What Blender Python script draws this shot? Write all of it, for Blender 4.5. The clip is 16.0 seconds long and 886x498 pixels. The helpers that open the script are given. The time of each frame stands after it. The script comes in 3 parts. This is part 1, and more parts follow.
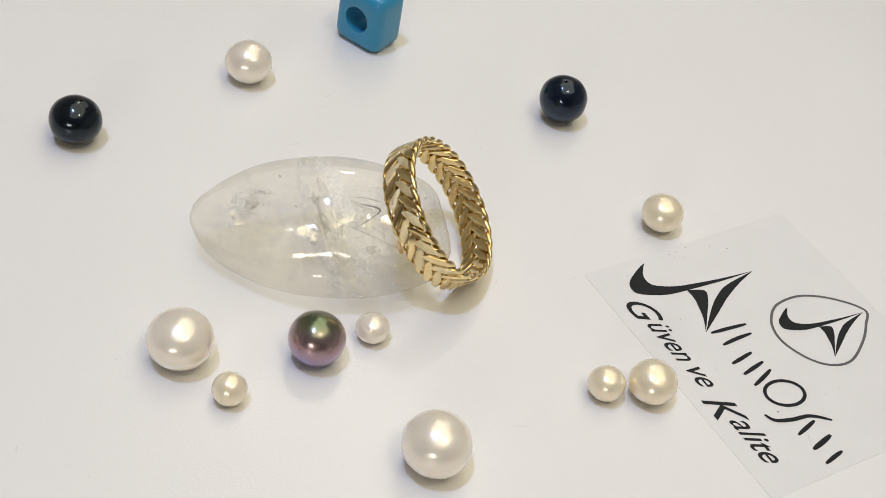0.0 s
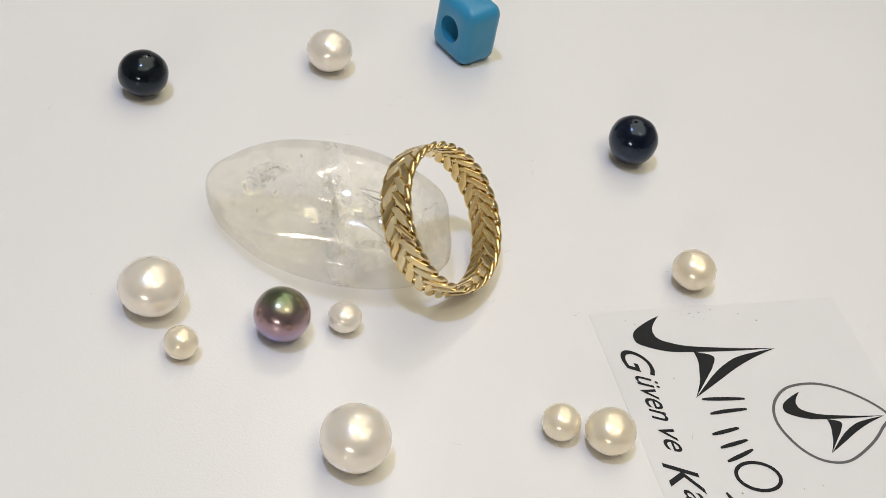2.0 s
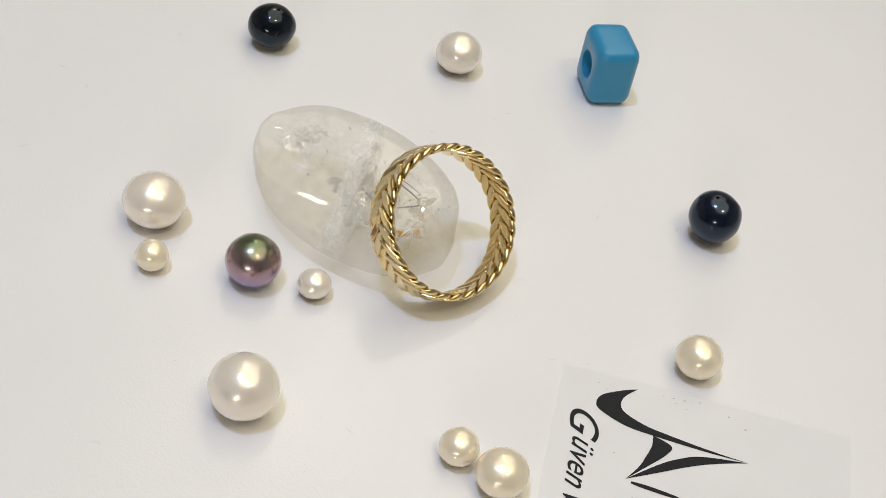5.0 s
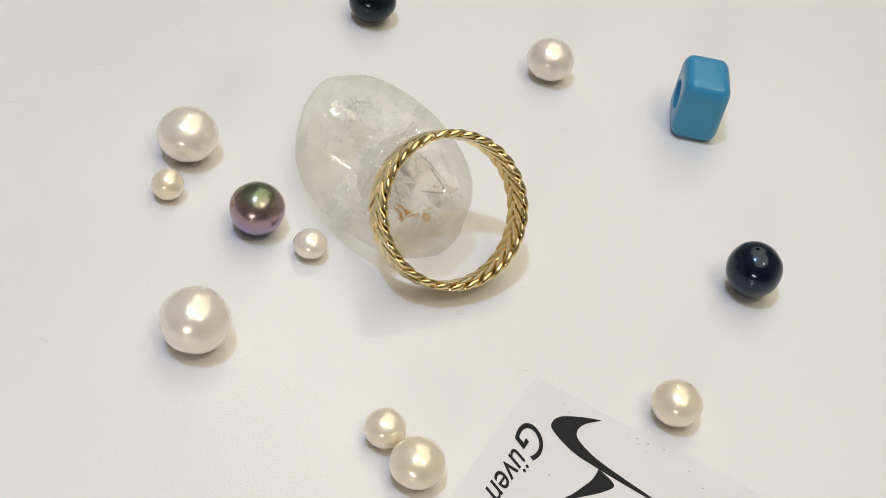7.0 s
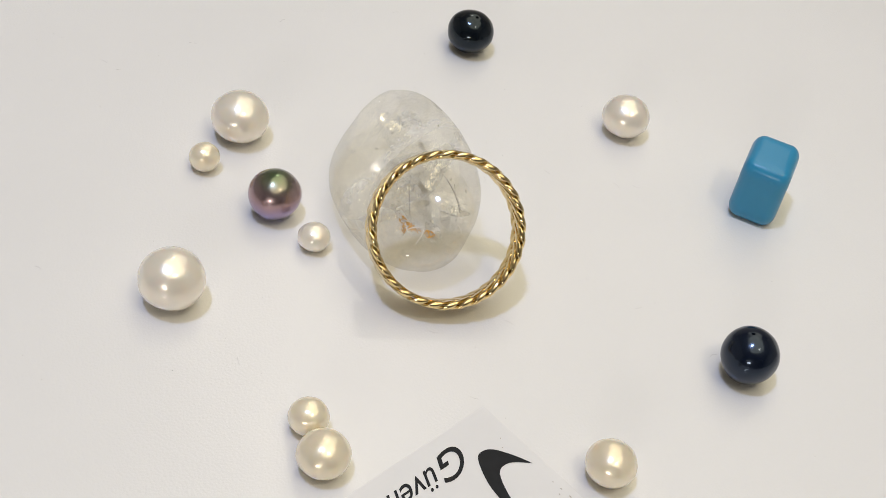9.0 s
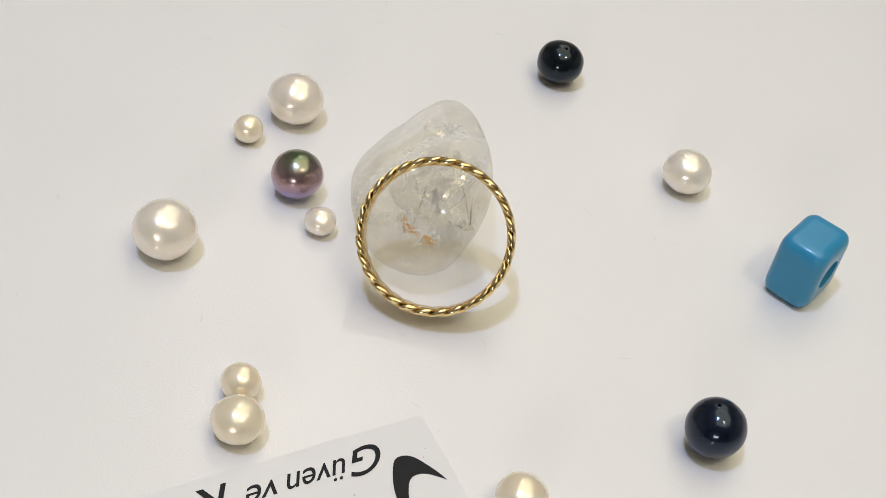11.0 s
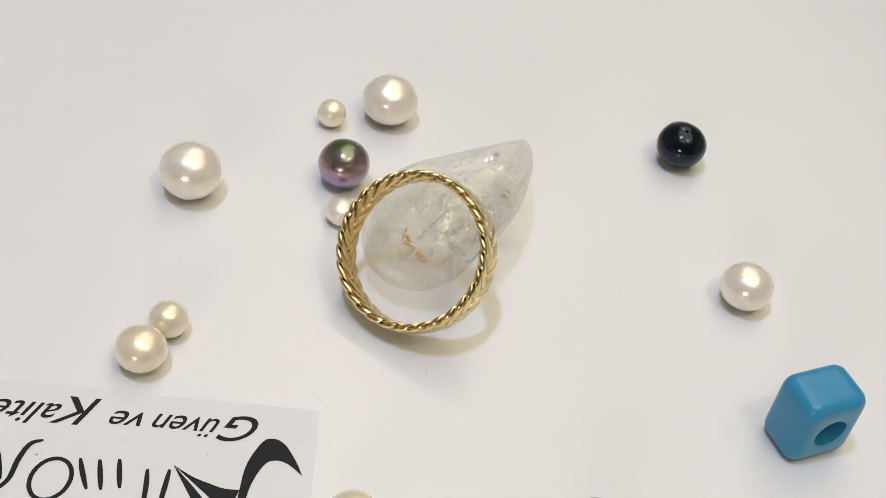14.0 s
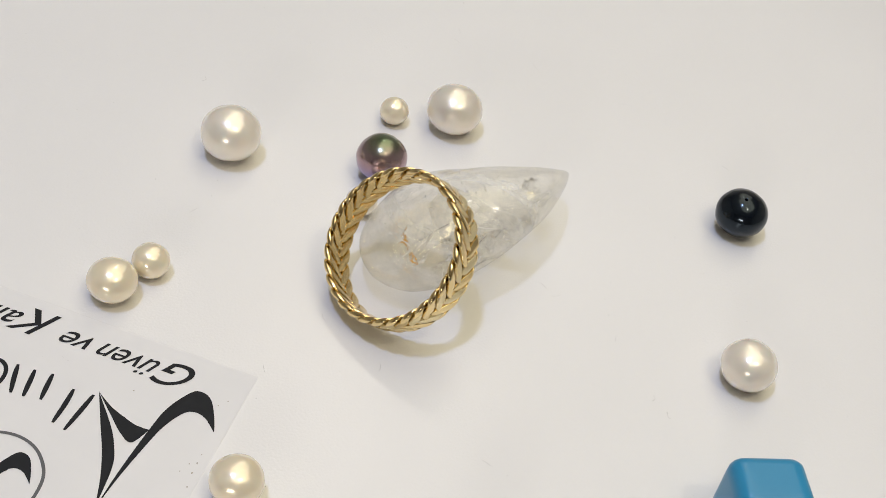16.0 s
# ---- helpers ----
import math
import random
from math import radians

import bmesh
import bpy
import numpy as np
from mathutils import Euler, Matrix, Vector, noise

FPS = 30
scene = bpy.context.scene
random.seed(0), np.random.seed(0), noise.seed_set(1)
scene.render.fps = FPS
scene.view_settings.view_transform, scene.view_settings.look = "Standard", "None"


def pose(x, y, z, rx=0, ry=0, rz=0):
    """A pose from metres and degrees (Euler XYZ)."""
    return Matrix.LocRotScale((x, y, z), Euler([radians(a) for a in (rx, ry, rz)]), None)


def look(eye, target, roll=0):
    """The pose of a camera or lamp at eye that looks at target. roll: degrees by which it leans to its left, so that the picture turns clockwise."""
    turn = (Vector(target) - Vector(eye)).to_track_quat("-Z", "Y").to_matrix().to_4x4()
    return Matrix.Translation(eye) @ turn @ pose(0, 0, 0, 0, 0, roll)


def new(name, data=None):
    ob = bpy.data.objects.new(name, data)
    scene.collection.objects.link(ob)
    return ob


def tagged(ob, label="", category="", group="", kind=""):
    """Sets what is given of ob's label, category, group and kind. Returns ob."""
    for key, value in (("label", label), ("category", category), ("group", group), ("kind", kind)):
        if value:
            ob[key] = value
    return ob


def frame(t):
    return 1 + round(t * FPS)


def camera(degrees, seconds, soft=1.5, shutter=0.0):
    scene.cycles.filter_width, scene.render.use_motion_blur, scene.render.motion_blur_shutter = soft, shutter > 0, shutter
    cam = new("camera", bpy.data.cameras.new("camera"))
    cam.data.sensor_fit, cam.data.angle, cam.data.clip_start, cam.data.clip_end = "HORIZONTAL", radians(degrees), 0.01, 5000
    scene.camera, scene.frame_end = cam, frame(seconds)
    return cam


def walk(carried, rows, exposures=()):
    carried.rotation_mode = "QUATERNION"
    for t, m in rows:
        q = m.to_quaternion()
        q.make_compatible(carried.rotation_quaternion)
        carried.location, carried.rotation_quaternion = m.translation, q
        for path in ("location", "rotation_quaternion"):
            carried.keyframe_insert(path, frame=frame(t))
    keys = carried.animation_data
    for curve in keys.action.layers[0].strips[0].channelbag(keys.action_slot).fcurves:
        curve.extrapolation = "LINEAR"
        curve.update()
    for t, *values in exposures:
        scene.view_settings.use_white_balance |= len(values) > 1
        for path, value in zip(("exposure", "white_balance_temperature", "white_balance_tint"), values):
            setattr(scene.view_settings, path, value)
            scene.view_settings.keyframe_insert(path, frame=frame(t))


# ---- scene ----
cam = camera(36.41, 16.0, soft=0.8)
ROWS = [
    (0.0, pose(0.00202, -0.12840, 0.12475, 46.842, -9.036, 6.838)),
    (0.5, pose(0.00235, -0.12802, 0.12486, 46.828, -8.903, 6.589)),
    (1.0, pose(0.00226, -0.12782, 0.12439, 46.813, -8.790, 6.662)),
    (1.5, pose(0.00239, -0.12768, 0.12469, 46.820, -8.770, 6.569)),
    (2.0, pose(0.00241, -0.12743, 0.12432, 46.723, -8.769, 6.560)),
    (2.5, pose(0.00224, -0.12663, 0.12367, 46.458, -8.613, 6.716)),
    (3.0, pose(0.00213, -0.12628, 0.12359, 46.379, -8.738, 6.815)),
    (3.5, pose(0.00215, -0.12641, 0.12346, 46.422, -8.661, 6.789)),
    (4.0, pose(0.00236, -0.12648, 0.12370, 46.405, -8.638, 6.630)),
    (4.5, pose(0.00259, -0.12652, 0.12356, 46.311, -8.673, 6.462)),
    (5.0, pose(0.00274, -0.12657, 0.12384, 46.198, -8.532, 6.332)),
    (7.5, pose(0.00232, -0.12576, 0.12117, 45.574, -8.843, 6.774)),
    (8.0, pose(0.00232, -0.12669, 0.12236, 45.799, -8.622, 6.761)),
    (10.5, pose(0.00244, -0.12927, 0.12429, 46.202, -8.563, 6.645)),
    (11.0, pose(0.00249, -0.12905, 0.12411, 46.228, -8.396, 6.596)),
    (11.5, pose(0.00259, -0.12860, 0.12417, 46.279, -8.351, 6.512)),
    (12.0, pose(0.00249, -0.12844, 0.12412, 46.261, -8.394, 6.591)),
    (12.5, pose(0.00215, -0.12750, 0.12355, 46.036, -8.512, 6.871)),
    (13.0, pose(0.00198, -0.12697, 0.12344, 46.171, -8.622, 6.975)),
    (13.5, pose(0.00212, -0.12641, 0.12343, 46.202, -8.479, 6.856)),
    (14.0, pose(0.00230, -0.12671, 0.12361, 46.270, -8.478, 6.705)),
    (14.5, pose(0.00232, -0.12652, 0.12380, 46.377, -8.487, 6.676)),
    (15.0, pose(0.00243, -0.12670, 0.12398, 46.368, -8.532, 6.591)),
    (15.5, pose(0.00248, -0.12694, 0.12360, 46.201, -8.541, 6.581)),
    (16.0, pose(0.00216, -0.12636, 0.12296, 46.272, -8.721, 6.810)),
]
walk(cam, ROWS)

# turn of the display table about its axle, degrees
SPIN = [(0.0, 2.16), (0.5, -2.14), (1.0, -6.33), (1.5, -10.55), (2.0, -14.88), (2.5, -19.27), (3.0, -23.46), (3.5, -27.66), (4.0,
        -31.96), (4.5, -36.14), (5.0, -40.61), (7.5, -61.58), (8.0, -65.92), (10.5, -87.67), (11.0, -91.88), (11.5, -96.18),
        (12.0, -100.60), (12.5, -104.81), (13.0, -109.24), (13.5, -113.62), (14.0, -118.10), (14.5, -122.31), (15.0, -126.87),
        (15.5, -131.59), (16.0, -135.85)]

# ---- world and lamps ----
world = bpy.data.worlds.new("world")
scene.world = world
world.use_nodes = True
world.node_tree.nodes["Background"].inputs[0].default_value = (1.0, 0.97, 0.93, 1)
world.node_tree.nodes["Background"].inputs[1].default_value = 0.3
scene.view_settings.exposure = 0.0


def lamp(name, az, el, dist, size, watts, colour, size_y=0):
    d = bpy.data.lights.new(name, "AREA")
    d.shape = "RECTANGLE" if size_y else "DISK"
    d.size, d.energy, d.color = size, watts, colour
    if size_y:
        d.size_y = size_y
    a, e = radians(az), radians(el)
    eye = (dist * math.cos(e) * math.cos(a), dist * math.cos(e) * math.sin(a), dist * math.sin(e))
    ob = new(name, d)
    ob.matrix_world = look(eye, (0, 0, 0))
    return ob


lamp("ceiling_spot_cool", -152, 77, 1.70, 0.12, 10.0, (0.44, 0.57, 1.0))
lamp("ceiling_spot_small", -42, 66, 1.75, 0.07, 2.8, (1.0, 0.88, 0.66))
lamp("ceiling_spot_far", 94, 50.5, 2.10, 0.12, 1.1, (1.0, 0.93, 0.80))
lamp("ceiling_panel_warm", 80, 50, 2.20, 1.5, 6.0, (1.0, 0.92, 0.69))
lamp("ceiling_panel_light", 10, 86, 1.80, 2.4, 21.8, (1.0, 0.92, 0.67))
lamp("shop_window_light", -100, 17, 1.80, 0.40, 4.5, (1.0, 0.95, 0.86), 0.13)

# ---- materials ----


def material(name, colour, rough=0.5, metal=0.0, bump=0.0, bump_scale=400.0, bump_height=0.0001, vary=0.0, vary_scale=60.0, **sockets):
    m = bpy.data.materials.new(name)
    m.use_nodes = True
    nt = m.node_tree
    b = nt.nodes["Principled BSDF"]
    b.inputs["Base Color"].default_value = (*colour, 1)
    b.inputs["Roughness"].default_value = rough
    b.inputs["Metallic"].default_value = metal
    for key, value in sockets.items():
        b.inputs[key.replace("_", " ")].default_value = value
    tc = nt.nodes.new("ShaderNodeTexCoord")
    if vary:
        n = nt.nodes.new("ShaderNodeTexNoise")
        n.inputs["Scale"].default_value, n.inputs["Detail"].default_value = vary_scale, 4
        mix = nt.nodes.new("ShaderNodeMixRGB")
        mix.blend_type = "MULTIPLY"
        mix.inputs[0].default_value = 1.0
        ramp = nt.nodes.new("ShaderNodeMapRange")
        ramp.inputs[1].default_value, ramp.inputs[2].default_value = 0.25, 0.75
        ramp.inputs[3].default_value, ramp.inputs[4].default_value = 1 - vary, 1.0
        nt.links.new(tc.outputs["Object"], n.inputs["Vector"])
        nt.links.new(n.outputs["Fac"], ramp.inputs[0])
        mix.inputs[1].default_value = (*colour, 1)
        nt.links.new(ramp.outputs[0], mix.inputs[2])
        nt.links.new(mix.outputs[0], b.inputs["Base Color"])
    if bump:
        n = nt.nodes.new("ShaderNodeTexNoise")
        n.inputs["Scale"].default_value, n.inputs["Detail"].default_value = bump_scale, 3
        bp = nt.nodes.new("ShaderNodeBump")
        bp.inputs["Strength"].default_value = bump
        bp.inputs["Distance"].default_value = bump_height
        nt.links.new(tc.outputs["Object"], n.inputs["Vector"])
        nt.links.new(n.outputs["Fac"], bp.inputs["Height"])
        nt.links.new(bp.outputs[0], b.inputs["Normal"])
    return m


M_TABLE = material("white_acrylic", (0.80, 0.785, 0.765), 0.24, bump=0.26, bump_scale=3000, vary=0.03, vary_scale=25)
M_PEARL = material("white_nacre", (0.97, 0.88, 0.755), 0.27, 0.34, bump=0.05, bump_scale=500, vary=0.05, vary_scale=300, Coat_Weight=1.0, Coat_Roughness=0.09, Subsurface_Weight=0.4, Subsurface_Scale=0.002, Subsurface_Radius=(1.0, 0.82, 0.66))
M_CREAM = material("cream_nacre", (0.97, 0.85, 0.645), 0.27, 0.34, bump=0.05, bump_scale=500, vary=0.05, vary_scale=300, Coat_Weight=1.0, Coat_Roughness=0.09, Subsurface_Weight=0.4, Subsurface_Scale=0.002, Subsurface_Radius=(1.0, 0.82, 0.66))
M_BLACK = material("black_nacre", (0.004, 0.006, 0.009), 0.12, bump=0.04, bump_scale=600, Specular_IOR_Level=0.55, Specular_Tint=(0.66, 0.80, 0.95, 1))
M_NAVY = material("navy_nacre", (0.004, 0.007, 0.016), 0.15, bump=0.04, bump_scale=600, Specular_IOR_Level=0.7, Specular_Tint=(0.62, 0.76, 1.0, 1))
M_PEACOCK = material("peacock_nacre", (0.20, 0.15, 0.18), 0.24, 0.8, bump=0.04, bump_scale=500, Coat_Weight=0.5, Coat_Roughness=0.08)


def peacock_bands(m):
    """Nacre colour changes from violet below through mauve to green above."""
    nt = m.node_tree
    tc, sep, add = nt.nodes.new("ShaderNodeTexCoord"), nt.nodes.new("ShaderNodeSeparateXYZ"), nt.nodes.new("ShaderNodeMath")
    n, ramp = nt.nodes.new("ShaderNodeTexNoise"), nt.nodes.new("ShaderNodeValToRGB")
    n.inputs["Scale"].default_value = 260
    nt.links.new(tc.outputs["Object"], sep.inputs[0])
    nt.links.new(tc.outputs["Object"], n.inputs["Vector"])
    scale = nt.nodes.new("ShaderNodeMath")
    scale.operation, add.operation = "MULTIPLY_ADD", "MULTIPLY_ADD"
    scale.inputs[1].default_value, scale.inputs[2].default_value = 1 / 0.0067, -0.16
    nt.links.new(sep.outputs[2], scale.inputs[0])
    add.inputs[1].default_value = 0.32
    nt.links.new(n.outputs["Fac"], add.inputs[0])
    nt.links.new(scale.outputs[0], add.inputs[2])
    nt.links.new(add.outputs[0], ramp.inputs[0])
    els = ramp.color_ramp.elements
    els[0].position, els[0].color = 0.10, (0.20, 0.19, 0.42, 1)
    els[1].position, els[1].color = 1.0, (0.14, 0.20, 0.11, 1)
    for p, c in ((0.36, (0.33, 0.25, 0.40)), (0.62, (0.42, 0.28, 0.30)), (0.80, (0.32, 0.24, 0.24)), (0.92, (0.23, 0.24, 0.16))):
        els.new(p).color = (*c, 1)
    nt.links.new(ramp.outputs[0], nt.nodes["Principled BSDF"].inputs["Base Color"])


peacock_bands(M_PEACOCK)
M_GOLD = material("polished_gold", (0.92, 0.72, 0.37), 0.17, 1.0, bump=0.05, bump_scale=1500, vary=0.12, vary_scale=500)
M_SPARK = material("stippled_gold", (0.96, 0.82, 0.50), 0.28, 1.0, bump=1.0, bump_scale=5200, bump_height=0.0002)
M_BLUE = material("turquoise_plastic", (0.035, 0.27, 0.47), 0.30, vary=0.08, vary_scale=200, Specular_IOR_Level=0.35, Coat_Weight=0.22, Coat_Roughness=0.05)
M_PAPER = material("label_film", (0.815, 0.80, 0.785), 0.42, bump=0.15, bump_scale=600, vary=0.04, vary_scale=150)


def let_through(m, share):
    """Adds diffuse light that passes through a thin white film."""
    nt = m.node_tree
    tr, mix = nt.nodes.new("ShaderNodeBsdfTranslucent"), nt.nodes.new("ShaderNodeMixShader")
    tr.inputs[0].default_value = (0.85, 0.84, 0.82, 1)
    mix.inputs[0].default_value = share
    nt.links.new(nt.nodes["Principled BSDF"].outputs[0], mix.inputs[1])
    nt.links.new(tr.outputs[0], mix.inputs[2])
    nt.links.new(mix.outputs[0], nt.nodes["Material Output"].inputs["Surface"])


let_through(M_PAPER, 0.06)
M_INK = material("black_ink", (0.012, 0.013, 0.016), 0.6, Specular_IOR_Level=0.25, vary=0.3, vary_scale=900)
M_GREY_INK = material("grey_ink", (0.10, 0.10, 0.105), 0.45)
M_DUST = material("dust", (0.38, 0.36, 0.34), 0.9)
M_WALL = material("wall_paint", (0.78, 0.76, 0.73), 0.6, bump=0.2, bump_scale=60, vary=0.04, vary_scale=3)
M_DARK_WALL = material("dark_panelling", (0.26, 0.22, 0.19), 0.5, vary=0.2, vary_scale=5)
M_FLOOR = material("floor_tile", (0.42, 0.39, 0.35), 0.4, vary=0.15, vary_scale=4)
M_COUNTER = material("counter_laminate", (0.7, 0.69, 0.67), 0.35, vary=0.05, vary_scale=12)

# ---- building helpers ----


def finish(bm, mat, name, smooth=True):
    me = bpy.data.meshes.new(name)
    bm.to_mesh(me)
    bm.free()
    me.materials.append(mat)
    if smooth:
        for p in me.polygons:
            p.use_smooth = True
    return me


def part(name, bm, mat, parent, label="", smooth=True):
    ob = new(name, finish(bm, mat, name, smooth) if isinstance(bm, bmesh.types.BMesh) else bm)
    ob.parent = parent
    if label:
        tagged(ob, label)
    return ob


def empty(name, m):
    ob = new(name)
    ob.empty_display_size = 0.002
    ob.matrix_world = m
    return ob


def box(bm, x0, y0, z0, x1, y1, z1, bevel=0.0):
    r = bmesh.ops.create_cube(bm, size=1)
    bmesh.ops.scale(bm, vec=(x1 - x0, y1 - y0, z1 - z0), verts=r["verts"])
    bmesh.ops.translate(bm, vec=((x0 + x1) / 2, (y0 + y1) / 2, (z0 + z1) / 2), verts=r["verts"])
    if bevel:
        bmesh.ops.bevel(bm, geom=list({e for v in r["verts"] for e in v.link_edges}), offset=bevel, segments=3, affect="EDGES")
    return bm


def lathe(bm, profile, n=96):
    """Surface of revolution about z from (radius, height) pairs; ends on the axis are closed."""
    rings = []
    for r, z in profile:
        if r < 1e-9:
            rings.append([bm.verts.new((0, 0, z))])
        else:
            rings.append([bm.verts.new((r * math.cos(2 * math.pi * k / n), r * math.sin(2 * math.pi * k / n), z)) for k in range(n)])
    for a, b in zip(rings, rings[1:]):
        for k in range(n):
            q = [a[k % len(a)], a[(k + 1) % len(a)], b[(k + 1) % len(b)], b[k % len(b)]]
            q = list(dict.fromkeys(q))
            if len(q) > 2:
                bm.faces.new(q)
    bmesh.ops.recalc_face_normals(bm, faces=bm.faces)
    return bm


MOVERS = []


def mover(ob):
    MOVERS.append((ob, ob.matrix_basis.copy()))
    return ob


# ---- the shop around ----
def wall(name, x0, y0, z0, x1, y1, z1, mat=M_WALL):
    return tagged(new(name, finish(box(bmesh.new(), x0, y0, z0, x1, y1, z1), mat, name, False)), kind="structure")


wall("floor", -2.6, -2.6, -1.05, 2.6, 2.6, -0.95, M_FLOOR)
wall("ceiling", -2.6, -2.6, 1.85, 2.6, 2.6, 1.95)
wall("wall_north", -2.6, 2.5, -0.95, 2.6, 2.6, 1.85)
wall("wall_south", -2.6, -2.6, -0.95, 2.6, -2.5, 1.85, M_DARK_WALL)
wall("wall_east", 2.5, -2.5, -0.95, 2.6, 2.5, 1.85)
wall("wall_west", -2.6, -2.5, -0.95, -2.5, 2.5, 1.85)

# ---- counter and display turntable ----
counter = empty("shop_counter", pose(0, 0, -0.95))
tagged(counter, "plain white laminate shop counter under the turntable", "counter")
part("cabinet_body", box(bmesh.new(), -0.75, -0.30, 0, 0.75, 0.45, 0.86, 0.004), M_COUNTER, counter, smooth=False)
part("worktop", box(bmesh.new(), -0.80, -0.34, 0.86, 0.80, 0.50, 0.90, 0.004), M_COUNTER, counter, smooth=False)

turntable = empty("display_turntable", pose(0, 0, 0))
tagged(turntable, "white glossy acrylic display turntable, slowly turning", "turntable")
part("platter", lathe(bmesh.new(), [(0, 0), (0.10, 0), (0.1985, 0), (0.1996, -0.0005), (0.2, -0.0015), (0.2, -0.0105), (0.199, -0.012), (0, -0.012)], 128), M_TABLE, turntable, "glossy white round platter")
part("base", lathe(bmesh.new(), [(0, -0.013), (0.08, -0.013), (0.082, -0.016), (0.085, -0.048), (0.083, -0.05), (0, -0.05)], 64), M_COUNTER, turntable)
mover(turntable)

# ---- pearls ----


def pearl(name, x, y, r, rz, mat, label, hole=None, groove=0.0, seed=0):
    """A slightly flattened pearl; its pole lies along the drill hole, which is a real recess."""
    bm = bmesh.new()
    prof = []
    if hole:
        h = 0.052
        prof = [(0, 0.55), (h * 0.9, 0.56), (h, 0.95), (h * 1.25, math.sqrt(1 - (h * 1.3) ** 2))]
        start = math.asin(h * 1.5)
    else:
        prof = [(0, 1.0)]
        start = 0.06
    n = 40
    for k in range(n + 1):
        a = start + (math.pi - 0.06 - start) * k / n
        prof.append((math.sin(a), math.cos(a)))
    prof.append((0, -1.0))
    lathe(bm, prof, 56)
    axis = Vector(hole if hole else (0.3, 0.2, 0.93)).normalized()
    q = Vector((0, 0, 1)).rotation_difference(axis).to_matrix()
    for v in bm.verts:
        p = q @ v.co
        inside = hole and v.co.length < 0.97
        if not inside:
            bumpy = 1 + 0.022 * noise.noise(p * 1.3 + Vector((seed * 7.1, 0, 0))) + 0.012 * noise.noise(p * 2.8 + Vector((0, seed * 3.7, 0)))
            if groove:
                bumpy -= groove * math.exp(-((p.z - 0.55 + 0.25 * p.x) / 0.05) ** 2) * max(0, 1 - (p.x / 0.75) ** 2) * (p.y < 0.6)
            p *= bumpy
        v.co = Vector((p.x * r, p.y * r, p.z * rz))
    low = min(v.co.z for v in bm.verts)
    for v in bm.verts:
        v.co.z -= low
    ob = new(name, finish(bm, mat, name))
    ob.matrix_basis = pose(x, y, 0)
    tagged(ob, label, "pearl", "loose pearls on the turntable")
    return mover(ob)


mm = 0.001
pearl("black_pearl", -47.24 * mm, 17.31 * mm, 3.68 * mm, 3.30 * mm, M_BLACK, "glossy black drilled pearl on the white turntable", (0.22, 0.1, 0.96), seed=1)
pearl("white_pearl", -26.83 * mm, 37.93 * mm, 3.59 * mm, 3.12 * mm, M_PEARL, "medium white button pearl near the blue bead", seed=2)
pearl("navy_pearl", 21.43 * mm, 41.87 * mm, 3.70 * mm, 3.75 * mm, M_NAVY, "glossy dark navy drilled round pearl", (-0.1, -0.16, 0.97), seed=3)
pearl("cream_pearl", 36.54 * mm, 20.08 * mm, 3.04 * mm, 2.65 * mm, M_CREAM, "cream pearl beside the edge of the printed label", seed=4)
pearl("cream_pearl", 34.05 * mm, -13.01 * mm, 3.12 * mm, 2.60 * mm, M_CREAM, "larger cream pearl of a touching pair", seed=5)
pearl("cream_pearl", 28.19 * mm, -14.17 * mm, 2.40 * mm, 2.16 * mm, M_CREAM, "smaller cream pearl of a touching pair", seed=6)
pearl("white_pearl", -24.22 * mm, -19.79 * mm, 4.10 * mm, 3.50 * mm, M_PEARL, "large white pearl with a pinkish sheen", seed=7)
pearl("small_cream_pearl", -17.18 * mm, -24.93 * mm, 2.12 * mm, 2.00 * mm, M_CREAM, "small cream pearl beside a large white pearl", seed=8)
pearl("peacock_pearl", -8.27 * mm, -15.92 * mm, 3.55 * mm, 3.35 * mm, M_PEACOCK, "dark purple and green peacock pearl beside the crystal", seed=9)
pearl("small_white_pearl", -1.77 * mm, -11.16 * mm, 2.17 * mm, 1.80 * mm, M_PEARL, "small white pearl with a creased groove", groove=0.06, seed=10)
pearl("white_pearl", 7.70 * mm, -29.43 * mm, 4.15 * mm, 3.75 * mm, M_PEARL, "large white button pearl alone on the turntable", seed=11)

# ---- blue bead ----
bead = empty("square_bead", pose(-10.487 * mm, 54.161 * mm, 0, 0, 0, -32.25))
tagged(bead, "turquoise blue plastic cube bead with a round hole", "bead")


